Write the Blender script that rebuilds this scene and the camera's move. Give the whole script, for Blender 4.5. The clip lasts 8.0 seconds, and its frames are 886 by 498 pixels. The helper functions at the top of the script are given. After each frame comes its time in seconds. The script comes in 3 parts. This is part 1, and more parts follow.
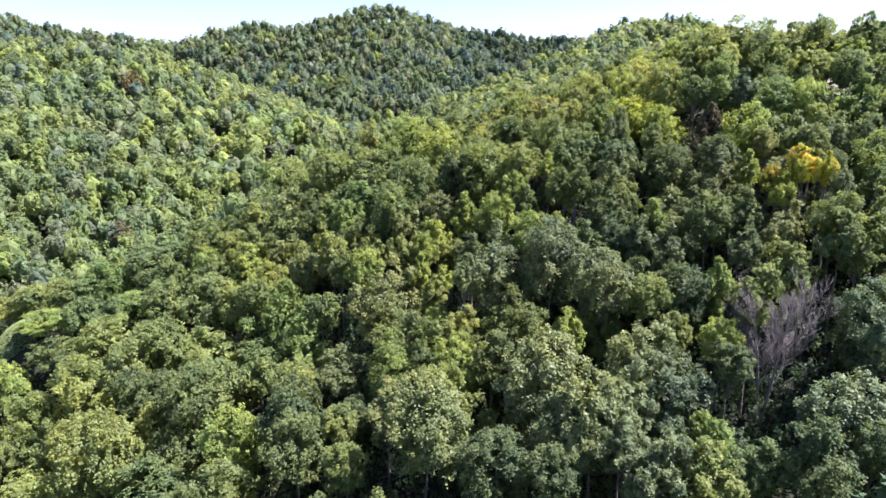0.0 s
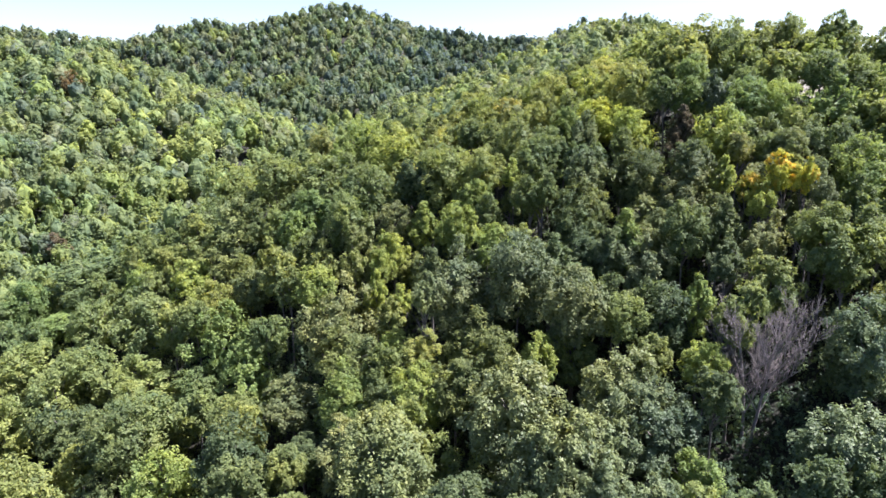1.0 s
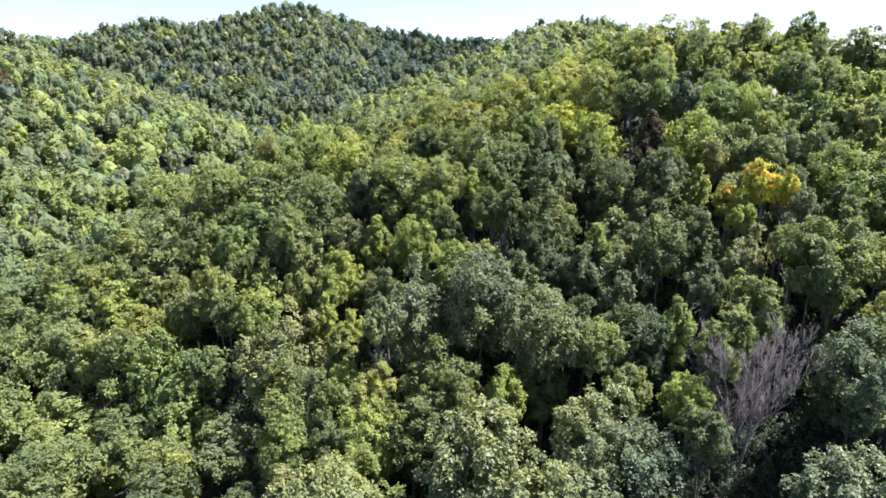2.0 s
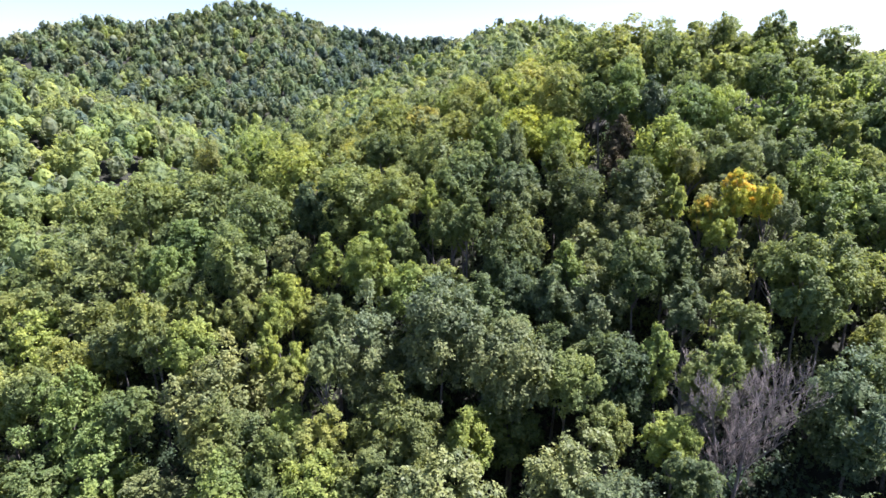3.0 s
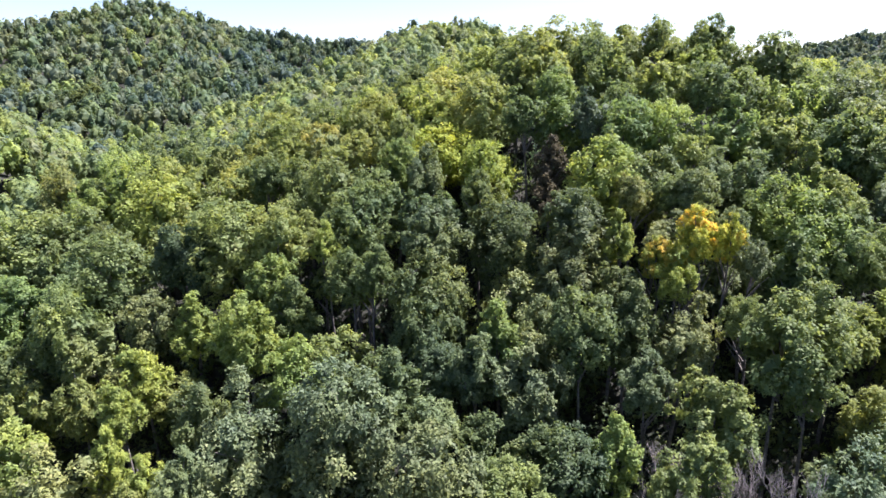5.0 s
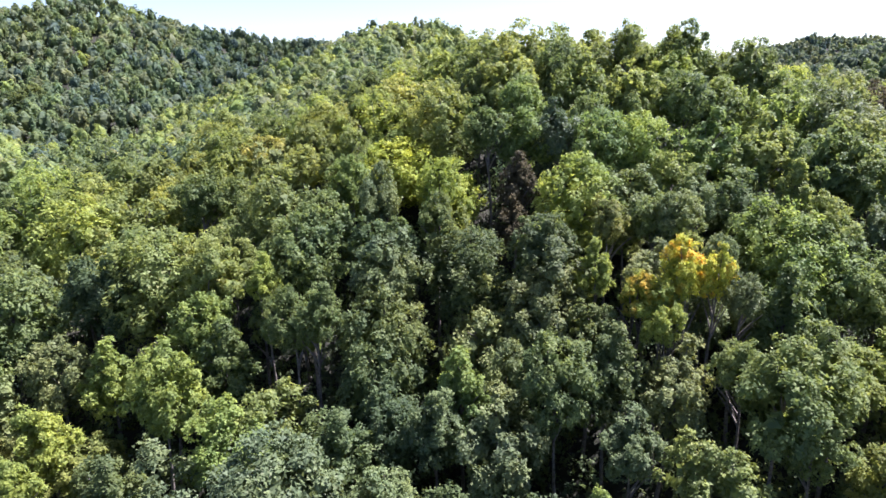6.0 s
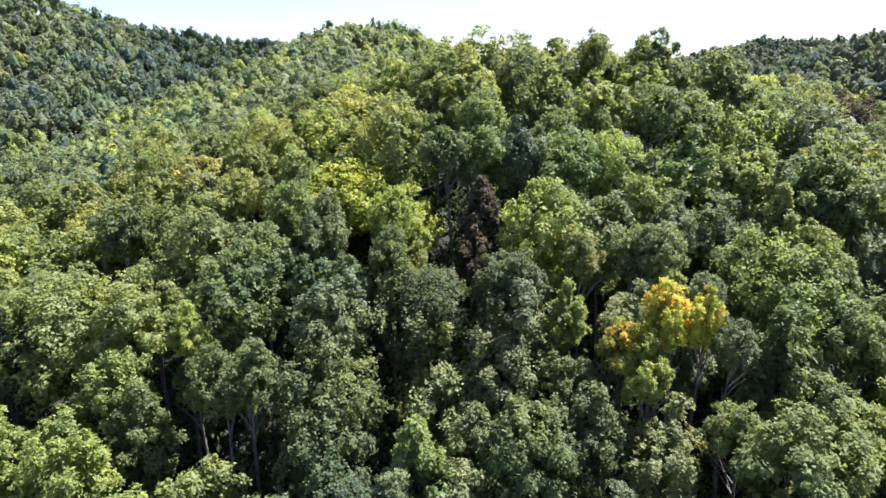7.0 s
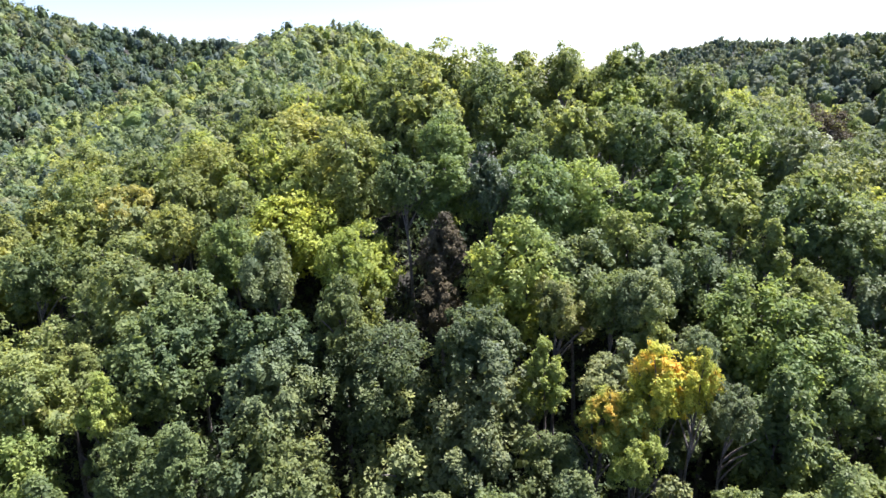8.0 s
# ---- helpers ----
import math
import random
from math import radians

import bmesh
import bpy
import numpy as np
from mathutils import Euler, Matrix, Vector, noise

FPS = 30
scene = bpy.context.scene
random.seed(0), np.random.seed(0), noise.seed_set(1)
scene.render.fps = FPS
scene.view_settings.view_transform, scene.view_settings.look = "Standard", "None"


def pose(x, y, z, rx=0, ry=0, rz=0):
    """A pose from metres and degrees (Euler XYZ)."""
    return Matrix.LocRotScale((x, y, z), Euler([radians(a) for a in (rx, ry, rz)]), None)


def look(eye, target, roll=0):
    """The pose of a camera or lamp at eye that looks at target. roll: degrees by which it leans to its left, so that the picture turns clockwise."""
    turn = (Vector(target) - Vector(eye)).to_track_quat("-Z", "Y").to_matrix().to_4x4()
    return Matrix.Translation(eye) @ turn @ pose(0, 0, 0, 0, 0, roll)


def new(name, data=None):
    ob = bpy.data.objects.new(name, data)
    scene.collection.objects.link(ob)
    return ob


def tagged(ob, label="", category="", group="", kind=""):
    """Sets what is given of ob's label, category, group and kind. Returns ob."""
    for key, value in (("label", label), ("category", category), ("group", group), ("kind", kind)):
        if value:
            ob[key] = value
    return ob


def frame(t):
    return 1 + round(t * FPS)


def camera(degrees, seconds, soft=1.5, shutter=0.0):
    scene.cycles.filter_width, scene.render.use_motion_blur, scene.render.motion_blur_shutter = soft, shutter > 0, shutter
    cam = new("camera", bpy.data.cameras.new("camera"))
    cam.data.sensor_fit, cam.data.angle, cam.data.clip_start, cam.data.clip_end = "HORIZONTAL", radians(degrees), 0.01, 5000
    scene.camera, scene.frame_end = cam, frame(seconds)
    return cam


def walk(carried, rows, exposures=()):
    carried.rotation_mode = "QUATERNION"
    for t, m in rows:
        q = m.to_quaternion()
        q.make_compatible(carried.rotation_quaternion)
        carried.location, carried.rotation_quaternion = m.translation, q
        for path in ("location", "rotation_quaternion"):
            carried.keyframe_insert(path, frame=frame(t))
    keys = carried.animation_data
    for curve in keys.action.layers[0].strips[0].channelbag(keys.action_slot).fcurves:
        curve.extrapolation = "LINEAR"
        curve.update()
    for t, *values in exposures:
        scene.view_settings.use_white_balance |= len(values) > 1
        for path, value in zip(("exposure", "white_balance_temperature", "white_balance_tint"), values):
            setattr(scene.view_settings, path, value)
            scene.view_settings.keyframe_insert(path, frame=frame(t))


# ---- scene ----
cam = camera(71.4, 8.0)
PATH = [
    (0, (0.076, 0.006, 74.919), (0.095, 2.904, 74.144), -0.3),
    (0.5, (0.435, 3.935, 74.999), (0.552, 6.829, 74.223), -0.2),
    (1, (0.868, 7.743, 75.141), (1.068, 10.634, 74.364), -0.3),
    (1.5, (1.515, 11.676, 75.262), (1.804, 14.559, 74.486), -0.3),
    (1.7, (1.746, 13.178, 75.308), (2.076, 16.058, 74.534), -0.2),
    (3, (4.11, 22.701, 75.93), (4.674, 25.544, 75.156), -0.3),
    (3.5, (5.298, 26.353, 76.297), (5.946, 29.178, 75.523), -0.3),
    (4, (6.524, 29.899, 76.694), (7.275, 32.698, 75.919), -0.4),
    (4.5, (7.92, 33.42, 77.084), (8.768, 36.192, 76.311), -0.4),
    (4.7, (8.502, 34.806, 77.165), (9.38, 37.569, 76.394), -0.5),
    (5.8, (11.937, 42.304, 78.258), (12.986, 45.006, 77.484), -0.4),
    (6, (12.569, 43.669, 78.416), (13.654, 46.358, 77.644), -0.4),
    (6.5, (14.201, 46.892, 79.086), (15.372, 49.545, 78.316), -0.4),
    (7, (15.915, 49.889, 79.977), (17.165, 52.505, 79.202), -0.4),
    (7.5, (17.598, 52.798, 80.93), (18.918, 55.377, 80.151), -0.4),
    (8, (19.34, 55.551, 82.011), (20.733, 58.09, 81.234), -0.4),
]
walk(cam, [(t, look(eye, target, roll)) for t, eye, target, roll in PATH])

# ---- light: high sun ahead and to the right, clear pale sky ----
SUN_UP, SUN_AROUND = 58.0, 86.0          # degrees; around is counted from +y towards +x
world = bpy.data.worlds.new("sky")
scene.world = world
world.use_nodes = True
wn = world.node_tree
sky = wn.nodes.new("ShaderNodeTexSky")
sky.sky_type = "NISHITA"
sky.sun_disc = False
sky.sun_elevation, sky.sun_rotation = radians(SUN_UP), radians(SUN_AROUND)
sky.altitude, sky.air_density, sky.dust_density, sky.ozone_density = 400, 1.0, 1.0, 0.6
wn.nodes["Background"].inputs["Strength"].default_value = 0.061
wn.links.new(sky.outputs[0], wn.nodes["Background"].inputs["Color"])

sun_data = bpy.data.lights.new("sun", "SUN")
sun_data.energy, sun_data.angle, sun_data.color = 5.0, radians(0.53), (1.0, 0.95, 0.87)
sun = new("sun", sun_data)
toward = Vector((math.sin(radians(SUN_AROUND)) * math.cos(radians(SUN_UP)), math.cos(radians(SUN_AROUND)) * math.cos(radians(SUN_UP)), math.sin(radians(SUN_UP))))
sun.matrix_world = look(toward * 300, (0, 0, 0))
scene.view_settings.exposure = 1.96
scene.view_settings.use_white_balance = True
scene.view_settings.white_balance_temperature = 5790
scene.view_settings.white_balance_tint = 26

# ---- materials ----


def node_material(name):
    mat = bpy.data.materials.new(name)
    mat.use_nodes = True
    return mat, mat.node_tree, mat.node_tree.nodes["Principled BSDF"]


def ramp(tree, fac, stops):
    node = tree.nodes.new("ShaderNodeValToRGB")
    for i, (at, colour) in enumerate(stops):
        e = node.color_ramp.elements[i] if i < 2 else node.color_ramp.elements.new(at)
        e.position, e.color = at, (*colour, 1)
    tree.links.new(fac, node.inputs[0])
    return node.outputs[0]


def noise_at(tree, scale, detail=3.0):
    where = tree.nodes.new("ShaderNodeNewGeometry")
    node = tree.nodes.new("ShaderNodeTexNoise")
    node.inputs["Scale"].default_value, node.inputs["Detail"].default_value = scale, detail
    tree.links.new(where.outputs["Position"], node.inputs["Vector"])
    return node.outputs["Fac"]


def mixed(tree, kind, fac, a, b):
    node = tree.nodes.new("ShaderNodeMix")
    node.data_type, node.blend_type = "RGBA", kind
    if isinstance(fac, float):
        node.inputs[0].default_value = fac
    else:
        tree.links.new(fac, node.inputs[0])
    for slot, v in ((6, a), (7, b)):
        if isinstance(v, tuple):
            node.inputs[slot].default_value = (*v, 1)
        else:
            tree.links.new(v, node.inputs[slot])
    return node.outputs[2]


def leaf_material(name, deep, fresh, worn, glow=0.44, rough=0.6, turning=None, gloss=0.2):
    """Leaves: deep, fresh and worn colours by leaf, a drift from tree to tree, light through the blade."""
    mat, tree, bsdf = node_material(name)
    geo = tree.nodes.new("ShaderNodeNewGeometry")
    who = tree.nodes.new("ShaderNodeObjectInfo")
    leaf = ramp(tree, geo.outputs["Random Per Island"], [(0.0, deep), (1.0, worn), (0.5, fresh), (0.92, fresh)])
    drift = ramp(tree, who.outputs["Random"], [(0.0, (0.74, 0.8, 0.84)), (1.0, (1.22, 1.18, 1.0))])
    clump = ramp(tree, noise_at(tree, 0.3, 2.0), [(0.3, (0.78, 0.84, 0.92)), (0.7, (1.2, 1.13, 0.95))])
    patch = ramp(tree, noise_at(tree, 0.035, 2.0), [(0.36, (0.82, 0.9, 1.04)), (0.64, (1.15, 1.08, 0.95))])
    spray = ramp(tree, noise_at(tree, 1.7, 2.0), [(0.34, (0.76, 0.79, 0.82)), (0.66, (1.22, 1.19, 1.12))])
    leaf = mixed(tree, "MULTIPLY", 1.0, leaf, spray)
    if turning:
        leaf = mixed(tree, "MIX", ramp(tree, noise_at(tree, 0.55, 3.0), [(0.5, (0, 0, 0)), (0.64, (0.85, 0.85, 0.85))]), leaf, turning)
    colour = mixed(tree, "MULTIPLY", 1.0, mixed(tree, "MULTIPLY", 1.0, mixed(tree, "MULTIPLY", 1.0, leaf, drift), clump), patch)
    tree.links.new(colour, bsdf.inputs["Base Color"])
    bsdf.inputs["Roughness"].default_value = rough
    bsdf.inputs["Specular IOR Level"].default_value = gloss
    through_leaf = tree.nodes.new("ShaderNodeBsdfTranslucent")
    tree.links.new(mixed(tree, "MULTIPLY", 1.0, colour, (1.6, 1.5, 1.0)), through_leaf.inputs["Color"])
    mix = tree.nodes.new("ShaderNodeMixShader")
    mix.inputs[0].default_value = glow
    tree.links.new(bsdf.outputs[0], mix.inputs[1])
    tree.links.new(through_leaf.outputs[0], mix.inputs[2])
    tree.links.new(mix.outputs[0], tree.nodes["Material Output"].inputs["Surface"])
    return mat


LEAVES = {
    "dark": leaf_material("leaves_dark", (0.076, 0.106, 0.05), (0.124, 0.16, 0.07), (0.17, 0.196, 0.092)),
    "mid": leaf_material("leaves_mid", (0.1, 0.14, 0.055), (0.166, 0.21, 0.08), (0.216, 0.25, 0.102)),
    "yellow": leaf_material("leaves_yellow", (0.13, 0.165, 0.06), (0.215, 0.25, 0.088), (0.28, 0.285, 0.125)),
    "lime": leaf_material("leaves_lime", (0.145, 0.2, 0.058), (0.24, 0.295, 0.088), (0.3, 0.33, 0.12)),
    "bright": leaf_material("leaves_bright", (0.18, 0.235, 0.05), (0.3, 0.35, 0.075), (0.37, 0.39, 0.1)),
    "grey": leaf_material("leaves_grey", (0.095, 0.124, 0.058), (0.154, 0.19, 0.083), (0.212, 0.238, 0.115), 0.32),
    "silver": leaf_material("leaves_silver", (0.096, 0.124, 0.062), (0.146, 0.18, 0.087), (0.198, 0.228, 0.12), 0.3, 0.5),
    "olive": leaf_material("leaves_olive", (0.105, 0.13, 0.06), (0.168, 0.195, 0.086), (0.22, 0.23, 0.115), 0.3),
    "ochre": leaf_material("leaves_ochre", (0.13, 0.158, 0.058), (0.215, 0.232, 0.088), (0.28, 0.25, 0.115)),
    "russet": leaf_material("leaves_russet", (0.07, 0.06, 0.04), (0.105, 0.09, 0.058), (0.165, 0.142, 0.095), 0.2, 0.95),
    "faded": leaf_material("leaves_faded", (0.1, 0.085, 0.05), (0.16, 0.125, 0.075), (0.23, 0.175, 0.115), 0.3, 0.9),
    "autumn": leaf_material("leaves_autumn", (0.2, 0.25, 0.045), (0.34, 0.36, 0.06), (0.46, 0.42, 0.075), 0.36, 0.6, (0.56, 0.35, 0.05)),
}

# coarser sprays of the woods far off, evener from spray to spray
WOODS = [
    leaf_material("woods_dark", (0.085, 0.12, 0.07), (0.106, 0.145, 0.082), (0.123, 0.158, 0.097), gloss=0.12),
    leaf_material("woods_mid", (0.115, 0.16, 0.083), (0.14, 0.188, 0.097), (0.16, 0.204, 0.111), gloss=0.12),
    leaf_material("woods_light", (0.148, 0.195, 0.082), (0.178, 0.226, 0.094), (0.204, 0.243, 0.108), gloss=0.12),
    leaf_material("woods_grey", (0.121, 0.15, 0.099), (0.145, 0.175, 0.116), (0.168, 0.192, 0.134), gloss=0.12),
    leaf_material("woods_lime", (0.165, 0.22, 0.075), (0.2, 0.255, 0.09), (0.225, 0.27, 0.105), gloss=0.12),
    # blue-green that stands for distance haze, put into the leaf colour
    leaf_material("woods_hazy", (0.075, 0.11, 0.094), (0.096, 0.135, 0.114), (0.114, 0.152, 0.13), gloss=0.1),
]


def bark_material(name, low, high, rough=0.9):
    mat, tree, bsdf = node_material(name)
    grain = noise_at(tree, 6.0, 6.0)
    colour = ramp(tree, grain, [(0.3, low), (0.7, high)])
    tree.links.new(colour, bsdf.inputs["Base Color"])
    bsdf.inputs["Roughness"].default_value = rough
    bump = tree.nodes.new("ShaderNodeBump")
    bump.inputs["Strength"].default_value, bump.inputs["Distance"].default_value = 0.5, 0.05
    tree.links.new(grain, bump.inputs["Height"])
    tree.links.new(bump.outputs[0], bsdf.inputs["Normal"])
    return mat


BARK = bark_material("bark", (0.06, 0.05, 0.042), (0.2, 0.18, 0.155))
DEADWOOD = bark_material("weathered_wood", (0.13, 0.112, 0.1), (0.27, 0.24, 0.22))

# litter far darker than its own tone: shade under the trees painted in
FLOOR, ft, fb = node_material("forest_floor")
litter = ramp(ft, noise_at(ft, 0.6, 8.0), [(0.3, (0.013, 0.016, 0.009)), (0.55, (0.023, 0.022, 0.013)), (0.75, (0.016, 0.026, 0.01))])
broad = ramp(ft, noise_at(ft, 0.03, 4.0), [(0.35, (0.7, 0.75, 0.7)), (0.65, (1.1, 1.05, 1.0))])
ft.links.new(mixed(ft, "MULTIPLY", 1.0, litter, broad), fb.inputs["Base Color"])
fb.inputs["Roughness"].default_value = 0.95
fbump = ft.nodes.new("ShaderNodeBump")
fbump.inputs["Distance"].default_value = 0.3
ft.links.new(noise_at(ft, 1.5, 6.0), fbump.inputs["Height"])
ft.links.new(fbump.outputs[0], fb.inputs["Normal"])

# ---- the lie of the land: crests of the canopy (x, y, z) and the slope of their sides ----
SPUR = (0.6, [(195, 142.5, 82.5), (150, 129, 79.5), (117, 118.5, 81), (93, 115.5, 80.5), (70.5, 114, 86.8), (57, 124.5, 87.6), (43.5, 130.5, 83.2), (27, 135, 74.2), (15, 138, 69), (0, 138, 67.5), (-19.5, 130.5, 60), (-39, 127.5, 52.5), (-57, 120, 45), (-105, 117, 30)])
SADDLE = (0.42, [(60, 168, 79.5), (69, 240, 82.5), (93, 322.5, 94.0), (138, 417, 115.0)])
HILL = (0.45, [(99, 450, 102), (120, 427.5, 111), (139.5, 423, 117), (156, 420, 115.5), (178.5, 408, 102)])
FAR_RIDGE = (0.5, [(-241.5, 654, 119.5), (-214.5, 663, 131.5), (-187.5, 669, 137.5), (-160.5, 675, 136.0), (-127.5, 682.5, 137.5), (-103.5, 690, 148.0), (-73.5, 693, 155.5), (-45, 696, 155.5), (-15, 694.5, 145.0), (15, 690, 136.0), (51, 687, 130.0), (99, 678, 122.5), (133.5, 675, 122.5), (225, 705, 110.5), (390, 720, 101.5)])
LEFT_RANGE = (0.45, [(-630, 600, 191.0), (-465, 699, 150.5), (-423, 726, 140.0), (-373.5, 751.5, 132.5), (-319.5, 777, 128.0), (-240, 795, 129.5)])
PEAK_RIB = (0.45, [(-67.5, 702, 144), (-75, 600, 103.5), (-67.5, 495, 72)])
PEAK_RIB_EAST = (0.45, [(0, 675, 127.5), (7.5, 600, 112.5), (-18, 517.5, 87), (0, 465, 69)])
LEFT_HILL = (0.45, [(-360, 420, 108), (-225, 385.5, 102), (-165, 364.5, 94.5), (-138, 375, 84), (-93, 307.5, 67.5), (-57, 304.5, 55.5)])
LEFT_RIB = (0.42, [(-225, 360, 93), (-172.5, 247.5, 67.5), (-142.5, 180, 43.5)])
RIGHT_HILL = (0.42, [(348, 352.5, 80), (379.5, 324, 90.5), (394.5, 304.5, 99.5), (405, 288, 107), (412.5, 276, 110), (435, 240, 110), (510, 90, 122)])
BLUE_HILL = (0.3, [(810, 960, 102), (879, 892.5, 124.5), (922.5, 844.5, 139.5), (967.5, 790.5, 153), (1018.5, 721.5, 148.5), (1125, 570, 159)])
RIDGES = [SPUR, SADDLE, HILL, FAR_RIDGE, LEFT_RANGE, PEAK_RIB, PEAK_RIB_EAST, LEFT_HILL, LEFT_RIB, RIGHT_HILL, BLUE_HILL]

CLEARINGS = [(-77.5, 105.5, 6.5), (-73.0, 99.0, 4.0), (37.0, 57.5, 6.0), (41.5, 61.5, 4.0), (32.5, 54.5, 4.5)]   # x, y, radius without tall trees
KNOLL = (-77.5, 105.5)                   # a grassy rise in the hollow
SWELLS = [(-8, 116, 18, 3.4), (38, 82, 20, -2.4), (-50, 108, 14, -2.5)]   # x, y, breadth, height of broad humps and dips
VALLEY, CANOPY = 12.0, 17.0              # lowest canopy; depth of the woods under it


def canopy(x, y):
    """Height of the tree tops' surface: a smooth union of the ridges."""
    x, y = np.asarray(x, float), np.asarray(y, float)
    total = np.full(x.shape, math.exp(VALLEY / 3))
    for slope, crest in RIDGES:
        best = np.full(x.shape, -1e3)
        for (ax, ay, az), (bx, by, bz) in zip(crest, crest[1:]):
            t = np.clip(((x - ax) * (bx - ax) + (y - ay) * (by - ay)) / ((bx - ax) ** 2 + (by - ay) ** 2), 0, 1)
            d = np.hypot(x - ax - t * (bx - ax), y - ay - t * (by - ay))
            best = np.maximum(best, az + t * (bz - az) - slope * (np.sqrt(d * d + 144) - 12))
        total += np.exp(best / 3)
    swell = sum(high * np.exp(-((x - a) ** 2 + (y - b) ** 2) / (2 * wide * wide)) for a, b, wide, high in SWELLS)
    return 3 * np.log(total) + swell


def roll(x, y):
    """Small hollows and humps of the ground."""
    return 0.9 * np.sin(x / 9.1 + 1.3 * np.sin(y / 13.0)) * np.cos(y / 7.7) + 0.6 * np.sin(x / 23.0 - y / 17.0)


def ground_at(x, y):
    x, y = np.asarray(x, float), np.asarray(y, float)
    knoll = 14.5 * np.exp(-((x - KNOLL[0]) ** 2 + (y - KNOLL[1]) ** 2) / 120)
    return canopy(x, y) - CANOPY + roll(x, y) + knoll


def mesh_from(name, verts, faces, sides, materials, index=None):
    """A mesh from arrays: verts n x 3, faces m x sides."""
    me = bpy.data.meshes.new(name)
    m = len(faces)
    me.vertices.add(len(verts))
    me.vertices.foreach_set("co", np.asarray(verts, np.float32).ravel())
    me.loops.add(m * sides)
    me.loops.foreach_set("vertex_index", np.asarray(faces, np.int32).ravel())
    me.polygons.add(m)
    me.polygons.foreach_set("loop_start", np.arange(0, m * sides, sides, dtype=np.int32))
    for mat in materials:
        me.materials.append(mat)
    if index is not None:
        me.polygons.foreach_set("material_index", np.asarray(index, np.int32))
    me.update(calc_edges=True)
    return me


def build_ground():
    s = np.linspace(-1, 1, 211)
    warp = np.sign(s) * (np.abs(s) * 170 + np.abs(s) ** 4 * 2600)
    gx, gy = np.meshgrid(warp + 10, warp + 90, indexing="xy")
    n = len(s)
    verts = np.stack([gx.ravel(), gy.ravel(), ground_at(gx, gy).ravel()], 1)
    i, j = np.meshgrid(np.arange(n - 1), np.arange(n - 1), indexing="xy")
    a = (j * n + i).ravel()
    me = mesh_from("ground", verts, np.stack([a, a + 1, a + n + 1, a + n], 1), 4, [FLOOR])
    me.polygons.foreach_set("use_smooth", np.ones(len(me.polygons), bool))
    return tagged(new("ground", me), "steep forest floor of brown leaf litter and moss, darkened by painted shade", "ground", kind="structure")


build_ground()

# ---- trees ----


def leaf_blades(rng, centre, out, size, flat=0.9, loose=0.4):
    """Leaf sprays as small pointed blades round the points centre, facing roughly out. Returns verts (n*3, 3)."""
    n = len(centre)
    normal = out * flat + rng.normal(size=(n, 3)) * loose + np.array([0, 0, 0.6])
    normal /= np.linalg.norm(normal, axis=1)[:, None]
    u = np.cross(normal, rng.normal(size=(n, 3)))
    u /= np.linalg.norm(u, axis=1)[:, None]
    v = np.cross(normal, u)
    a = size * rng.uniform(0.6, 1.4, (n, 1))
    b = a * rng.uniform(0.6, 0.95, (n, 1))
    return np.stack([centre - u * a - normal * a * 0.2, centre + v * b + u * a * 0.7, centre - v * b + u * a * 0.7], 1).reshape(-1, 3)


def outline(form, h):
    """Radius of a crown (1 at its widest) at the share h of its depth below the top."""
    if form in ("peaked", "spire"):
        return np.where(h < 0.62, np.clip(h / 0.62, 0, 1) ** 0.72, 1 - 0.45 * ((h - 0.62) / 0.38) ** 2)
    return np.where(h < 0.5, np.sqrt(np.clip(1 - (1 - h / 0.5) ** 2, 0, 1)), 1 - 0.42 * ((h - 0.5) / 0.5) ** 2)


def lobes_of(rng, form, count):
    """Centres and radii of the leafy masses of a crown: 3 m wide to each side, top at 18 m, 6 to 7.6 m deep."""
    k = np.arange(count)
    h = np.clip(((k + 0.5) / count) ** (0.8 if form in ("peaked", "spire") else 0.95) + rng.uniform(-0.05, 0.05, count), 0.02, 1)
    turn = k * 2.39996 + rng.uniform(-0.5, 0.5, count)
    wide = np.ones(count)
    lift = rng.uniform(-0.35, 0.35, count)
    if form == "uneven":                 # several leaders of unlike height
        p, q = rng.uniform(0, 6.28, 2)
        wide = 1 + 0.2 * np.cos(2 * turn + p) + 0.14 * np.cos(3 * turn + q)
        lift = lift + (0.7 * np.cos(2 * turn + p) + 0.7 * np.cos(turn + q)) * (1 - h) - 0.3
    size = rng.uniform(0.6, 1.2, count) * (0.8 if form in ("peaked", "spire") else 1.0)
    deep = {"peaked": 7.6, "spire": 7.6}.get(form, 5.9)
    r = np.clip(3.15 * outline(form, h) * wide * rng.uniform(0.78, 1.08, count) - 0.62 * size, 0.05, 4)
    z = 18 - 0.75 * size - h * (deep - 1.2) + lift
    return np.stack([r * np.cos(turn), r * np.sin(turn), z], 1), size, deep


def unit(v):
    return v / np.linalg.norm(v, axis=1)[:, None]


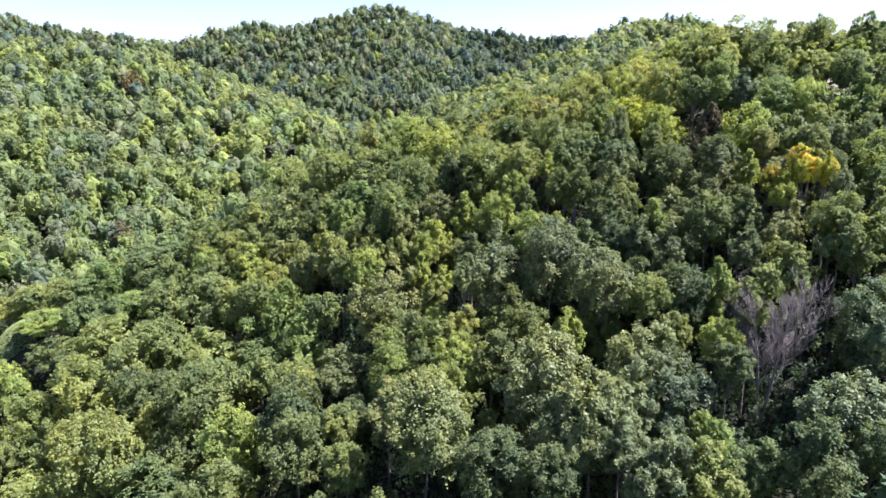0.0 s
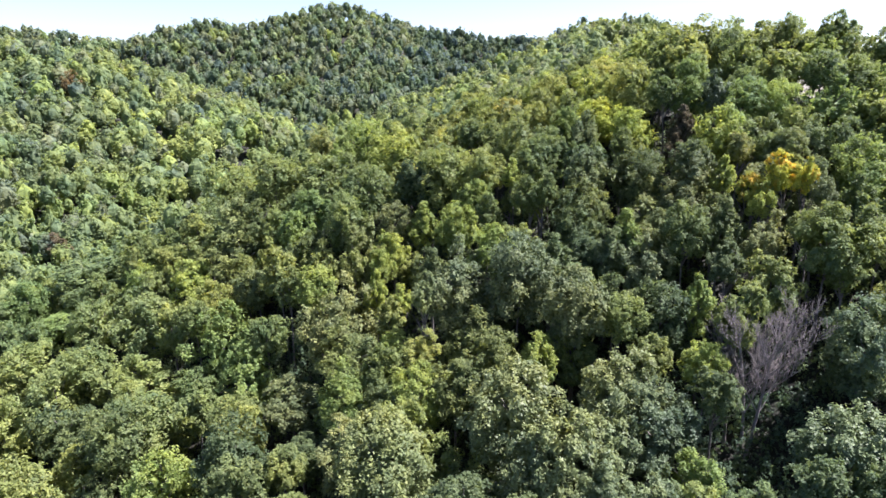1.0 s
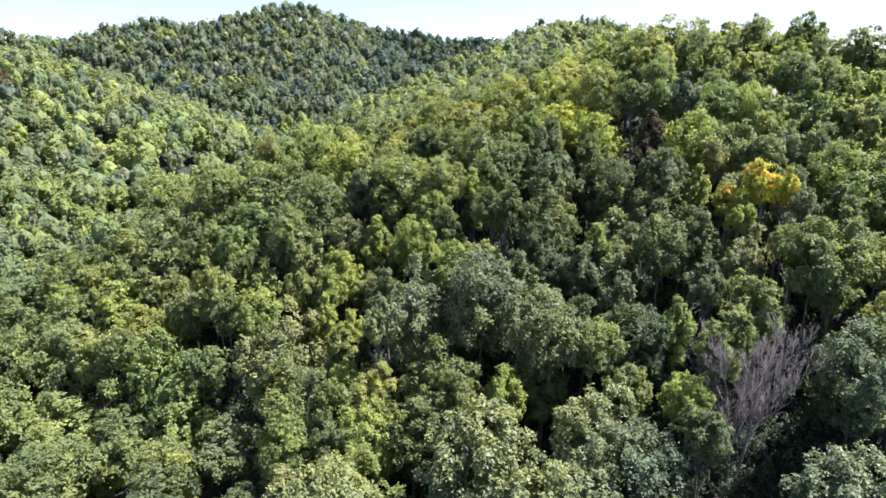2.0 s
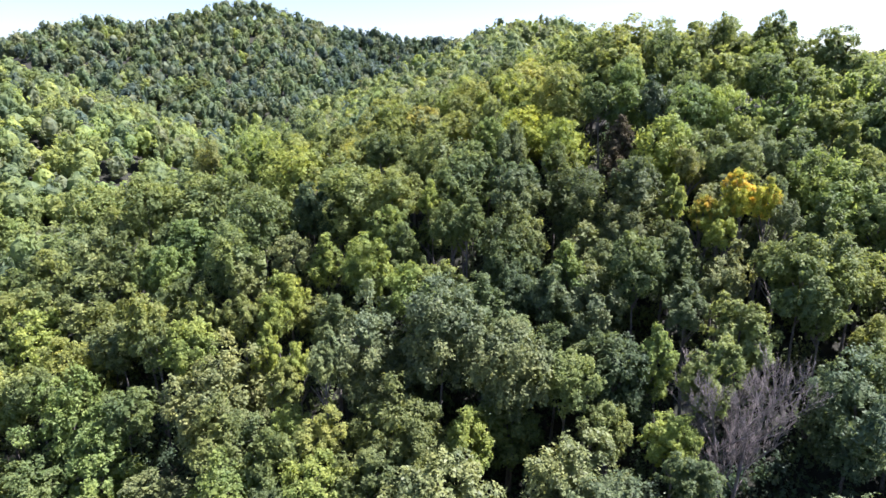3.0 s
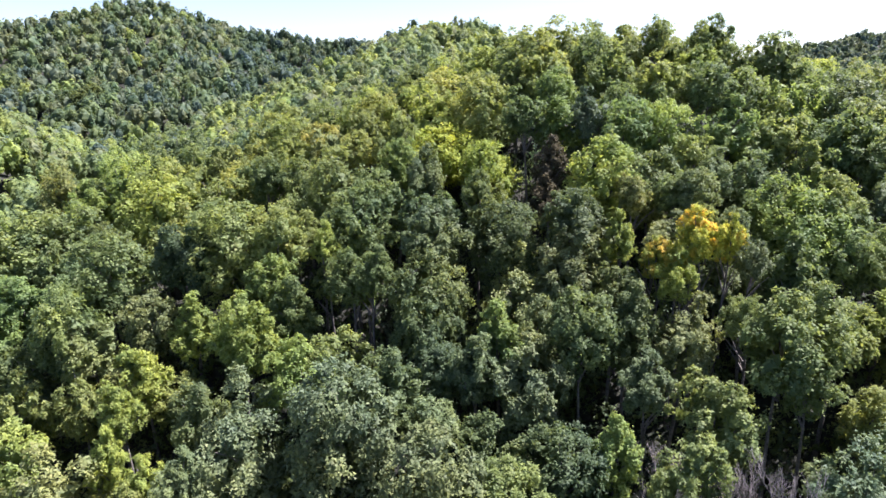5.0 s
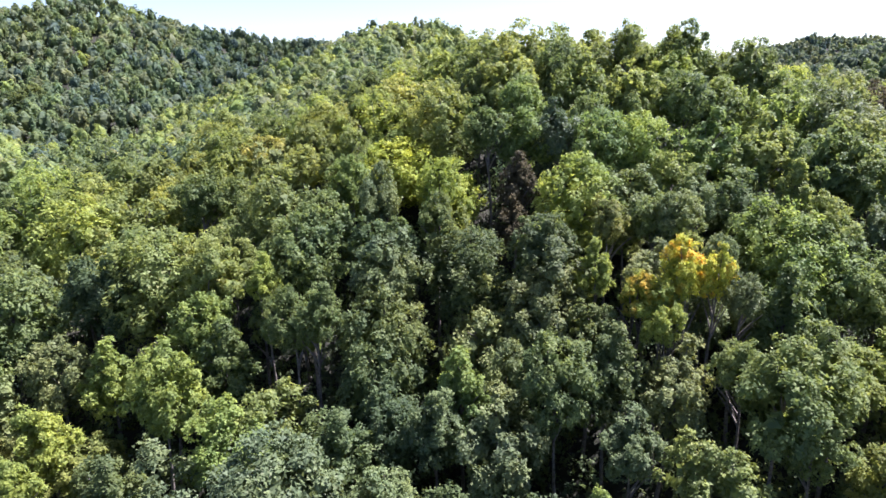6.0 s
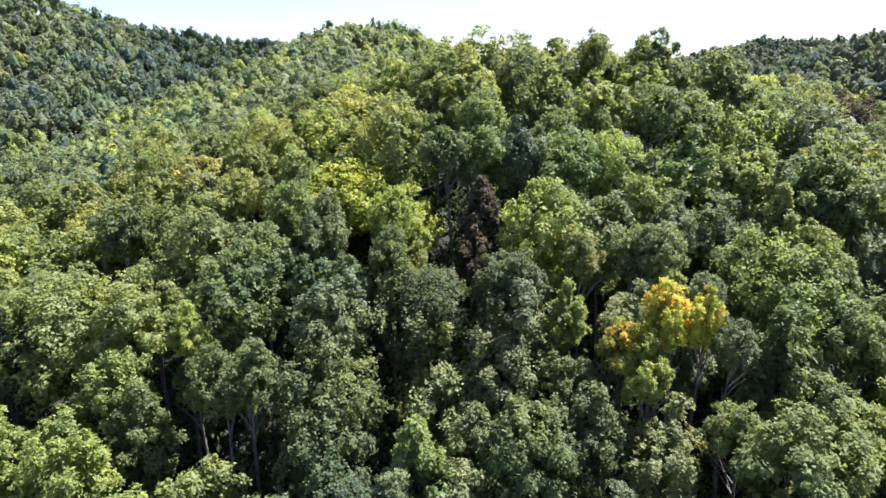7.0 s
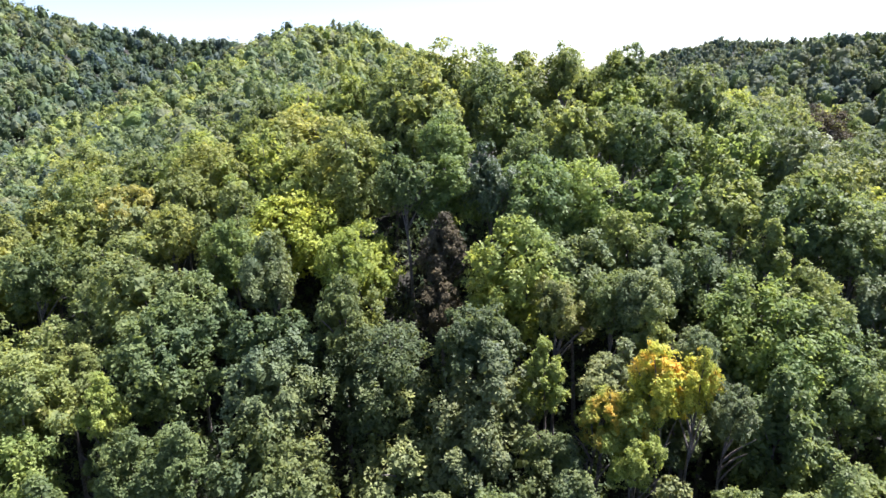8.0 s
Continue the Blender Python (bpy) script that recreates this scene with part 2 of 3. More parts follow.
def crown_verts(rng, form, count, leaves, size, inner, inner_size, loose=0.5, tuft=1, budding=5):
    """Blades for a whole crown: masses that carry smaller buds of foliage, sprays of leaves over those, and coarser leaves inside."""
    centre, radius, deep = lobes_of(rng, form, count)
    middle = np.array([0, 0, 18 - 0.58 * deep])
    away = unit((centre - middle) / np.array([3.0, 3.0, 0.55 * deep]))
    if budding:
        host = np.repeat(np.arange(count), budding)
        way = unit(unit(rng.normal(size=(len(host), 3))) + away[host] * 0.8 + np.array([0, 0, 0.35]))
        buds = np.concatenate([centre, centre[host] + way * radius[host, None] * rng.uniform(0.6, 0.95, (len(host), 1))])
        girth = np.concatenate([radius * 0.8, radius[host] * rng.uniform(0.28, 0.55, len(host))])
        out = np.concatenate([away, way])
    else:
        buds, girth, out = centre, radius, away
    shoots = leaves // tuft
    which = rng.choice(len(buds), shoots, p=girth ** 1.7 / np.sum(girth ** 1.7))
    way = unit(unit(rng.normal(size=(shoots, 3))) + out[which] * 0.7 + np.array([0, 0, 0.25]))
    place = buds[which] + way * girth[which, None] * rng.uniform(0.74, 1.14, (shoots, 1))
    if tuft > 1:                         # each shoot carries a spray of leaves that face one way
        way = np.repeat(unit(way + rng.normal(size=(shoots, 3)) * 0.38), tuft, 0)
        off = rng.normal(size=(shoots * tuft, 3)) * 0.15
        off -= way * np.sum(off * way, 1)[:, None] * 0.6
        place = np.repeat(place, tuft, 0) + off
    fine = leaf_blades(rng, place, way, size, 0.7, loose)
    which = rng.choice(count, inner)
    way = unit(rng.normal(size=(inner, 3)) * 0.5 + away[which])
    place = middle + (centre[which] - middle) * rng.uniform(0.4, 0.84, (inner, 1)) + way * radius[which, None] * 0.2
    coarse = leaf_blades(rng, place, way, inner_size, 1.4, 0.4)
    rise = np.array([0, 0, 18 - np.percentile(fine[:, 2], 99.7)])
    return np.concatenate([fine, coarse]) + rise, centre + rise


def heart(rng, form, around=9, rings=6):
    """The closed, uneven mass of foliage at the heart of a far crown, in loose triangles."""
    h = np.linspace(0.03, 1, rings + 1)
    a = np.arange(around) * 6.2832 / around
    p = rng.uniform(0, 6.28, 3)
    hh, aa = np.meshgrid(h, a, indexing="ij")
    r = 2.3 * outline(form, hh) * (1 + 0.15 * np.cos(2 * aa + p[0]) + 0.12 * np.cos(3 * aa + 4 * hh + p[1])) * rng.uniform(0.88, 1.1, hh.shape)
    z = 17.1 - hh * (7.0 if form in ("peaked", "spire") else 5.4) + 0.25 * np.cos(2 * aa + p[2])
    grid = np.stack([r * np.cos(aa), r * np.sin(aa), z], -1)
    on = np.roll(grid, -1, 1)
    quads = np.stack([grid[:-1], on[:-1], on[1:], grid[:-1], on[1:], grid[1:]], 2).reshape(-1, 3)
    cap = np.stack([np.broadcast_to([0, 0, 17.3], grid[0].shape), on[0], grid[0]], 1).reshape(-1, 3)
    return np.concatenate([quads, cap])


def tube(points, radii, sides=6):
    """A tapered limb along points. Returns verts and quads."""
    pts = np.asarray(points, float)
    along = np.gradient(pts, axis=0)
    along /= np.linalg.norm(along, axis=1)[:, None]
    ref = np.where(np.abs(along[:, 2:3]) > 0.9, np.array([[1.0, 0, 0]]), np.array([[0, 0, 1.0]]))
    u = np.cross(along, ref)
    u /= np.linalg.norm(u, axis=1)[:, None]
    v = np.cross(along, u)
    ang = np.linspace(0, 2 * math.pi, sides, endpoint=False)
    ring = np.cos(ang)[None, :, None] * u[:, None] + np.sin(ang)[None, :, None] * v[:, None]
    verts = (pts[:, None] + ring * np.asarray(radii)[:, None, None]).reshape(-1, 3)
    k, s = np.meshgrid(np.arange(len(pts) - 1), np.arange(sides), indexing="ij")
    a, b = (k * sides + s).ravel(), (k * sides + (s + 1) % sides).ravel()
    return verts, np.stack([a, b, b + sides, a + sides], 1)


def joined(pieces):
    verts, faces, n = [], [], 0
    for v, f in pieces:
        verts.append(v)
        faces.append(f + n)
        n += len(v)
    return np.concatenate(verts), np.concatenate(faces)


def trunk_mesh(rng, centre, form):
    top = 15.0 if form == "peaked" else 13.5
    lean = rng.uniform(-0.5, 0.5, 2)
    h = np.linspace(-1.0, top, 7)
    spine = np.stack([lean[0] * np.sin(h / 6), lean[1] * np.sin(h / 5), h], 1)
    pieces = [tube(spine, np.interp(h, [-1, 0.3, top], [0.34, 0.25, 0.06]), 7)]
    for c in centre[:: max(1, len(centre) // 6)]:
        z0 = max(4.0, min(top - 1, c[2] - 3.0))
        start = np.array([np.interp(z0, h, spine[:, 0]), np.interp(z0, h, spine[:, 1]), z0])
        t = np.linspace(0, 1, 4)[:, None]
        way = start + (c - start) * t + np.array([0, 0, 0.8]) * t * (1 - t)
        pieces.append(tube(way, np.linspace(0.11, 0.03, 4), 4))
    v, f = joined(pieces)
    me = mesh_from("trunk", v, f, 4, [BARK])
    me.polygons.foreach_set("use_smooth", np.ones(len(me.polygons), bool))
    return me


def blade_faces(n):
    return np.arange(n * 3).reshape(n, 3)


PROTO = {}


def prototypes(detail, forms, lobes, leaves, size, inner, inner_size):
    for form, seeds in forms:
        for seed in range(seeds):
            rng = np.random.default_rng(100 + seed * 7 + len(form))
            v, centre = crown_verts(rng, form, lobes, leaves, size, inner, inner_size, 0.27, 9)
            crown = mesh_from("crown", v, blade_faces(len(v) // 3), 3, [LEAVES["mid"]])
            PROTO.setdefault((detail, form), []).append((crown, trunk_mesh(rng, centre, form)))


FORMS = (("round", 3), ("uneven", 4), ("peaked", 3))
prototypes("fine", FORMS, 34, 9600, 0.12, 900, 0.42)
prototypes("broad", FORMS, 48, 13000, 0.1, 900, 0.36)
prototypes("wide", FORMS, 44, 8600, 0.112, 800, 0.36)
prototypes("plain", FORMS, 30, 6600, 0.145, 600, 0.48)

LOOKS = {
    "dark": "dense dark green crown", "mid": "full mid-green summer crown", "yellow": "yellowish green crown", "lime": "bright lime-green crown",
    "grey": "dull grey-green crown", "silver": "pale silvery green crown", "olive": "broad olive-green crown", "ochre": "ochre-tinted green crown",
    "bright": "vivid yellow-green crown", "russet": "withered dull brown crown", "faded": "pale brown dying crown", "autumn": "yellow and orange autumn crown",
}
KINDS = {"bright": "poplar_tree", "dark": "oak_tree", "olive": "oak_tree", "mid": "hickory_tree", "grey": "hickory_tree", "yellow": "poplar_tree", "lime": "poplar_tree"}
standing = []                            # x, y, radius of every single tree


CREST = sorted((p[0], p[1]) for p in SPUR[1])


def crest_y(x):
    """Where the spur's crest runs."""
    return float(np.interp(x, [p[0] for p in CREST], [p[1] for p in CREST]))


def plant(tint, form, x, y, r, top=None, taller=0.0):
    """One tree on the slope: a thing with its trunk and crown. top: the height of its tip, where it is known."""
    rng = np.random.default_rng(int(abs(x) * 97 + abs(y) * 131) % 100003)
    near = math.hypot(x - 26, y - 74) < 40
    detail = ("broad" if near else "wide") if r > 3.2 else "fine" if near else "plain"
    shape = form if form != "round" else ("round", "uneven")[int(rng.random() < 0.55)]
    crown_me, trunk_me = PROTO[detail, shape][int(rng.integers(len(PROTO[detail, shape])))]
    z = float(ground_at(x, y))
    if top is None:
        top = float(canopy(x, y)) + (taller or rng.uniform(-2.4, 0.4))
    high = max(8.0, top - z)
    wide = r * 1.06 / 3.0
    tree = new(KINDS.get(tint, "maple_tree"))
    tree.matrix_world = Matrix.LocRotScale((x, y, z), Euler((rng.normal() * 0.03, rng.normal() * 0.03, rng.uniform(0, 6.28))), (wide, wide, high / 18))
    tagged(tree, ("slim" if form == "peaked" else "broadleaf") + " tree, " + LOOKS[tint] + ", on the wooded slope", "tree", "trees on the spur")
    trunk = new("trunk", trunk_me)
    trunk.scale = (0.8 / wide, 0.8 / wide, 1)
    crown = new("crown", crown_me)
    for ob in (trunk, crown):
        ob.parent = tree
    deep = min(1.75 if high > 12 else 1.3, max(0.62, wide * rng.uniform(1.0, 1.3) * (18 / high)))
    crown.scale.z, crown.location.z = deep, 18 * (1 - deep)
    crown.material_slots[0].link = "OBJECT"
    crown.material_slots[0].material = LEAVES[tint]
    standing.append((x, y, r))
    return tree


def grove(tint, form, places):
    """Trees of one kind: x, y, radius of the crown and, where known, the height of its tip."""
    for place in places:
        plant(tint, form, *place)


# tints shifted lighter uphill for the veil of air, darker lower down
grove('yellow', 'round', [(-16.21, 123.4, 5.857, 63.33), (8.007, 134.7, 2.949, 70.14), (17.79, 144.1, 4.529, 75.03), (20.97, 107.7, 4.131, 70.67), (8.538, 104.2, 4.66, 65.82), (-4.853, 107.7, 3.927, 62.68), (-32.08, 135.6, 5.161, 60.82), (-16.89, 98.05, 2.678, 53.27), (-11.68, 97.63, 2.535, 52.95), (-24.83, 106.7, 3.317, 48.09), (-15.6, 94.38, 2.304, 49.62), (2.676, 74.17, 1.879, 47.59), (40.41, 110.9, 3.52, 78.76), (47.9, 109.6, 2.457, 81.3), (79.06, 105.2, 3.018, 83.88), (65.58, 89.4, 2.907, 75.62), (40.2, 68.17, 2.622, 57.49), (35.12, 64.49, 2.076, 55.75), (26.55, 67.08, 1.993, 49.56), (51.5, 65.15, 1.827, 56.18), (-33.05, 83.75, 4.777, 36.72), (-37.4, 93.41, 4.948, 37.05), (-49.75, 90.44, 4.315, 35.14), (-46.71, 74.13, 4.829, 33.48)])
grove('yellow', 'round', [(-57.22, 124.5, 7.688, 43.35), (-39.54, 103.6, 4.649, 42.75), (-28.57, 102.3, 3.309, 45.52), (-57.69, 100.8, 4.758, 36.26), (74.77, 86.64, 3.076, 75.59), (29.53, 111.2, 2.729, 73.75), (55.96, 90.68, 2.581, 71.95), (12.92, 99.71, 2.574, 65.7), (-10.36, 122.5, 4.338, 63.52), (-21.52, 121.6, 3.5, 63.27), (2.014, 94.54, 2.442, 51.2), (29.18, 121.5, 3.51, 76.87), (9.238, 131.2, 3.154, 67.04), (15.26, 105.9, 2.291, 65.81), (33.14, 95.34, 1.966, 68.95), (41.46, 114.7, 2.685, 79.19), (91.3, 104.2, 3.526, 79.82), (71.52, 81.81, 2.815, 72.8), (63.95, 80.14, 2.183, 69.11), (-46.4, 96.7, 4.397, 37.77), (-56.55, 89.04, 4.496, 34.2)])
grove('ochre', 'round', [(-14.38, 141.8, 3.758, 67.02), (21.66, 122.5, 2.526, 72.57), (15.94, 132.8, 2.501, 68.95), (-2.49, 95.75, 2.194, 52.33), (46.15, 87.65, 1.521, 68.8)])
grove('lime', 'round', [(-5.809, 139.4, 3.733, 68.86), (-0.08945, 121.2, 4.736, 67.18), (-14.18, 111.7, 2.819, 58.41), (-16.28, 108.3, 2.58, 55.54), (8.319, 90.91, 2.298, 59.12), (12.46, 84.46, 2.651, 57.69), (0.6174, 83.56, 1.35, 50.22), (-0.1295, 95.72, 2.193, 54.44), (15.16, 69.01, 2.125, 49.3), (-0.1825, 76.55, 1.674, 46.47), (33.01, 115.9, 3.808, 77.7), (45.11, 102, 2.551, 76.05), (50.64, 97.8, 3.411, 75.97), (56.18, 97.12, 3.312, 75.56), (61.57, 92.9, 2.93, 76.09), (46.48, 93.17, 3.847, 72.15), (58.71, 80.12, 3.954, 68.79), (30.75, 63.51, 1.89, 50.17), (-58.38, 114, 5.643, 37.17), (-25.69, 94.18, 3.902, 44.72), (-6.014, 73.67, 3.51, 44.55), (2.203, 70.08, 3.228, 45.18), (26.99, 53.67, 2.377, 43.58), (-27.63, 72.13, 3.727, 34.66)])
grove('lime', 'round', [(8.71, 94.67, 2.701, 58.7), (67.28, 105.3, 2.784, 82.27), (74.16, 94.64, 3.171, 77.51), (11.93, 97.66, 2.283, 61.68), (47.69, 106, 2.212, 79.38)])
grove('dark', 'round', [(1.706, 146.3, 6.452, 71.82), (9.665, 73.99, 3.81, 50.16), (34.38, 92.09, 3.413, 66.29), (25.62, 89.75, 3.247, 62.7), (24.37, 86.71, 2.742, 59.24), (24.07, 82.53, 1.959, 56.41), (25.33, 74.93, 2.338, 53.56), (39.6, 77.73, 2.352, 61.95), (-18.56, 70.09, 4.022, 39.98), (32.59, 46.39, 2.893, 47.3), (-17.29, 64.36, 3.332, 37.77), (-35.74, 79.31, 3.668, 36.87), (9.536, 50.46, 2.421, 42.33), (38.97, 88.82, 2.372, 67.92), (65.11, 93.57, 3.042, 70.91), (33.55, 80.53, 2.481, 54.19), (3.736, 105.9, 3.062, 63.55), (-23.34, 115.9, 3.344, 55.8), (-43.61, 84.29, 3.518, 34.27), (-36.28, 76.74, 3.633, 30.23), (-10.77, 70.32, 2.991, 36.5), (10.66, 80.37, 3.313, 46.51)])
grove('mid', 'round', [(-7.09, 102.5, 3.499, 59.68), (-17.3, 87.56, 2.522, 44.6), (60.02, 123.9, 4.492, 87.55), (69.25, 115.4, 3.83, 86.57), (70.93, 107.6, 2.381, 86.04), (35.25, 77.15, 2.541, 61.62), (47.05, 69.31, 3.15, 62.77), (53.2, 70.07, 2.674, 62.15), (24.72, 69.75, 2.432, 53.14), (6.695, 119.4, 4.447, 67.3), (24, 102.7, 2.839, 68.6), (49.78, 86.2, 2.058, 69.16), (42.46, 103.1, 2.131, 77.3), (61.94, 106.5, 3.094, 81.15), (56.41, 107.6, 3.07, 82.57), (69.95, 99.6, 3.518, 79.18), (69.56, 85.31, 2.794, 75.32), (62.98, 77.69, 2.802, 67.33), (37.87, 115.2, 3.213, 76.43), (21.12, 100, 2.966, 67.11), (47.93, 67.13, 1.839, 58.68), (3.351, 138.2, 3.932, 69.84), (30.76, 109, 2.417, 67.87), (30.59, 136.3, 4.338, 78.13)])
grove('mid', 'round', [(46.78, 72.92, 1.495, 61.41), (-28.59, 89.89, 2.915, 36.21), (19.7, 71.7, 2.962, 49.03)])
grove('lime', 'peaked', [(4.253, 98.7, 2.287, 58.09), (-2.93, 87.78, 1.636, 50.88), (43.04, 84.53, 1.627, 66.08), (29.6, 81.93, 2.701, 59.98), (34.23, 69.83, 2.026, 55.1), (-20.65, 85.95, 3.92, 41.82), (17.15, 97.47, 1.374, 64.68), (20.82, 93.8, 1.3, 60.53)])
grove('mid', 'peaked', [(13.44, 94.51, 2.335, 59.92), (54.32, 75.37, 3.157, 64.83)])
grove('grey', 'round', [(-28.2, 118.4, 4.388, 57.24), (-27.13, 111.4, 4.137, 51.03), (-21.55, 100.7, 2.615, 47.35), (50.3, 89.94, 3.012, 70.94), (26.63, 93.05, 2.579, 66.45), (33.83, 87.45, 3.234, 62.88), (49.25, 64.26, 2.266, 51.94), (-2.142, 59.56, 4.373, 45.38), (52.14, 80.82, 1.3, 66.59), (55.83, 87.94, 1.942, 71.02), (51.19, 84.33, 1.881, 69.68), (51, 80.8, 1.959, 61.63), (54.59, 81.23, 1.985, 63.21), (32.7, 82.05, 1.982, 59.96), (-5.383, 100.6, 2.544, 55.59), (3.662, 78.86, 1.528, 53.34), (53.58, 79.17, 1.424, 62.14)])
grove('olive', 'round', [(-7.718, 85.59, 4.565, 51.14), (7.702, 81.22, 3.682, 56.79), (14.24, 77.66, 4, 57.9), (40.02, 86.11, 3.027, 66.59), (42.16, 75.02, 2.335, 60.92), (20.07, 71.66, 3.082, 55.59), (-13.04, 77.97, 3.319, 40.24), (45.5, 82.55, 1.796, 66.42), (36.74, 84.54, 2.627, 63.08)])
grove('yellow', 'peaked', [(-1.689, 81.67, 1.894, 49.32), (65.06, 83.91, 2.557, 71.51), (17.83, 95.76, 1.599, 61.59), (49.78, 82, 1.682, 67.61)])
grove('bright', 'round', [(33.82, 109.7, 4.142, 72.7), (36.91, 102.2, 2.814, 71.14)])
grove('silver', 'round', [(48.19, 99.19, 2.071, 77.19), (11.96, 62.15, 4.246, 49.22), (15.5, 55.13, 3.181, 47.51), (21.75, 61.69, 3.516, 49.8), (24.32, 58.75, 3.381, 48.68), (19.91, 49.08, 2.589, 44.47), (37.99, 51.25, 3.626, 49.24), (11.22, 54.81, 2.58, 45.21), (17.27, 51.81, 2.27, 45.01), (78.35, 91.03, 2.511, 77.74), (19.64, 56.42, 2.392, 46.33)])

grove('yellow', 'round', [(50.3, 114.6, 3.08), (25.6, 116.1, 2.2), (24.3, 111.7, 1.98), (106.0, 110.8, 4.07), (110.7, 116.1, 4.84), (39.5, 122.9, 4.73), (24.9, 47.8, 2.53)])
grove('grey', 'round', [(21.7, 117.4, 3.08), (28.9, 102.4, 1.98), (94.7, 96.7, 3.85), (45.2, 60.1, 3.3)])
grove('mid', 'round', [(20.7, 91, 1.76), (18.5, 92, 1.87), (-55.9, 73, 5.72), (-36.2, 69.3, 4.95), (-10.6, 60.2, 2.2), (59.4, 74.8, 2.31), (35, 123.4, 2.75), (57.7, 115.3, 3.52), (-0.2, 132.1, 4.4), (17.9, 114.6, 3.3), (48, 118.8, 4.18)])
grove('lime', 'round', [(100.5, 115.4, 4.51), (-6.3, 132.7, 3.96)])
grove('dark', 'round', [(40.3, 81.5, 1.87), (-13.4, 103.2, 3.85), (5.2, 53.8, 3.63), (117.2, 105.5, 4.95), (104.7, 96.7, 4.29)])
grove('silver', 'round', [(50.6, 76.4, 1.21), (98, 101.7, 4.51)])
grove('russet', 'round', [(113.9, 110.0, 4.29)])
grove('bright', 'round', [(35.6, 98, 1.87)])

# trees along the crest of the spur
for tint, ax, ay, ar, at in (("mid", 52.0, 122.5, 3.2, 84.6), ("yellow", 56.0, 127.0, 3.4, 86.2), ("mid", 64.5, 120.5, 3.2, 85.6), ("lime", 47.0, 124.5, 3.2, 82.6),
                             ("mid", 66.5, 127.0, 3.4, 85.2), ("mid", 74.0, 112.0, 3.0, 84.2), ("yellow", 62.0, 114.5, 3.0, 83.6)):
    plant(tint, "round", ax, ay, ar, at)

plant("autumn", "uneven", 47.5, 79.2, 1.65, 67.5)
plant("autumn", "uneven", 49.6, 78.6, 1.1, 66.6)
plant("autumn", "uneven", 45.7, 78.6, 1.2, 65.6)
plant("autumn", "uneven", 43.2, 80.7, 1.5, 64.6)
plant("lime", "uneven", 44.2, 77.6, 1.5, 64.0)
plant("russet", "peaked", 42.6, 98.2, 2.0, 72.0)
plant("russet", "peaked", 41.4, 95.4, 1.8, 68.0)

for ax, ay, ar in ((-99.5, 190.5, 3.0), (-156.0, 328.0, 4.0)):
    plant("faded", "round", ax, ay, ar, None, 0.5)
for ax, ay, ar in ((-92.0, 517.0, 7.5), (-84.0, 510.0, 7.0), (-78.0, 520.0, 6.5)):
    plant("dark", "round", ax, ay, ar, None, 3.0)

# ---- bare dead trees ----


def dead_tree(x, y, high, lean, seed):
    """A grey leafless tree: a leaning stem and boughs, each with its fine upswept twigs."""
    rng = np.random.default_rng(seed)

    def limb(pieces, start, way, length, thick, level):
        n = 5 if level < 2 else 3
        t = np.linspace(0, 1, n)[:, None]
        bend = rng.normal(size=3) * 0.1 * length
        pts = start + way * length * t + bend * t * t + np.array([0, 0, 0.14 * length]) * t * t
        pieces.append(tube(pts, np.linspace(thick, max(0.006, thick * 0.45), n), 5 if level < 2 else 3))
        if level >= 4:
            return
        for k in range((5, 5, 4, 4)[level]):
            at = min(1.0, 0.25 + 0.75 * (k + rng.uniform(0.2, 1)) / 5.5)
            i = at * (n - 1)
            p = pts[int(i)] + (pts[min(n - 1, int(i) + 1)] - pts[int(i)]) * (i - int(i))
            side = rng.normal(size=3)
            side[2] = abs(side[2]) * 0.5 + 0.35
            d = way * 0.8 + side / np.linalg.norm(side) * 0.7
            limb(pieces, p, d / np.linalg.norm(d), length * rng.uniform(0.45, 0.66), max(0.011, thick * 0.5), level + 1)

    tree = new("dead_tree")
    tree.location = (x, y, float(ground_at(x, y)))
    tagged(tree, "bare grey dead tree with fine upswept twigs", "tree", "dead trees")
    h = np.linspace(-0.8, high * 0.72, 7)
    out = np.clip(h / high, 0, 1) ** 1.5
    stem = np.stack([0.2 * np.sin(h / 3) + lean[0] * out, 0.2 * np.cos(h / 4) + lean[1] * out, h], 1)
    v, f = tube(stem, np.linspace(0.2, 0.1, 7), 7)
    new("trunk", mesh_from("trunk", v, f, 4, [DEADWOOD])).parent = tree
    for k in range(8):
        a = k * 2.4 + rng.uniform(-0.4, 0.4)
        d = np.array([math.cos(a) * 0.62 + 0.05 * lean[0], math.sin(a) * 0.62, 0.8])
        pieces = []
        limb(pieces, stem[3 + k % 4], d / np.linalg.norm(d), high * rng.uniform(0.2, 0.29), 0.075, 0)
        v, f = joined(pieces)
        new("branch", mesh_from("branch", v, f, 4, [DEADWOOD])).parent = tree


dead_tree(35.7, 62.2, 15.4, (-0.8, 2.0), 5)
dead_tree(36.2, 61.9, 16.0, (3.0, 1.4), 9)

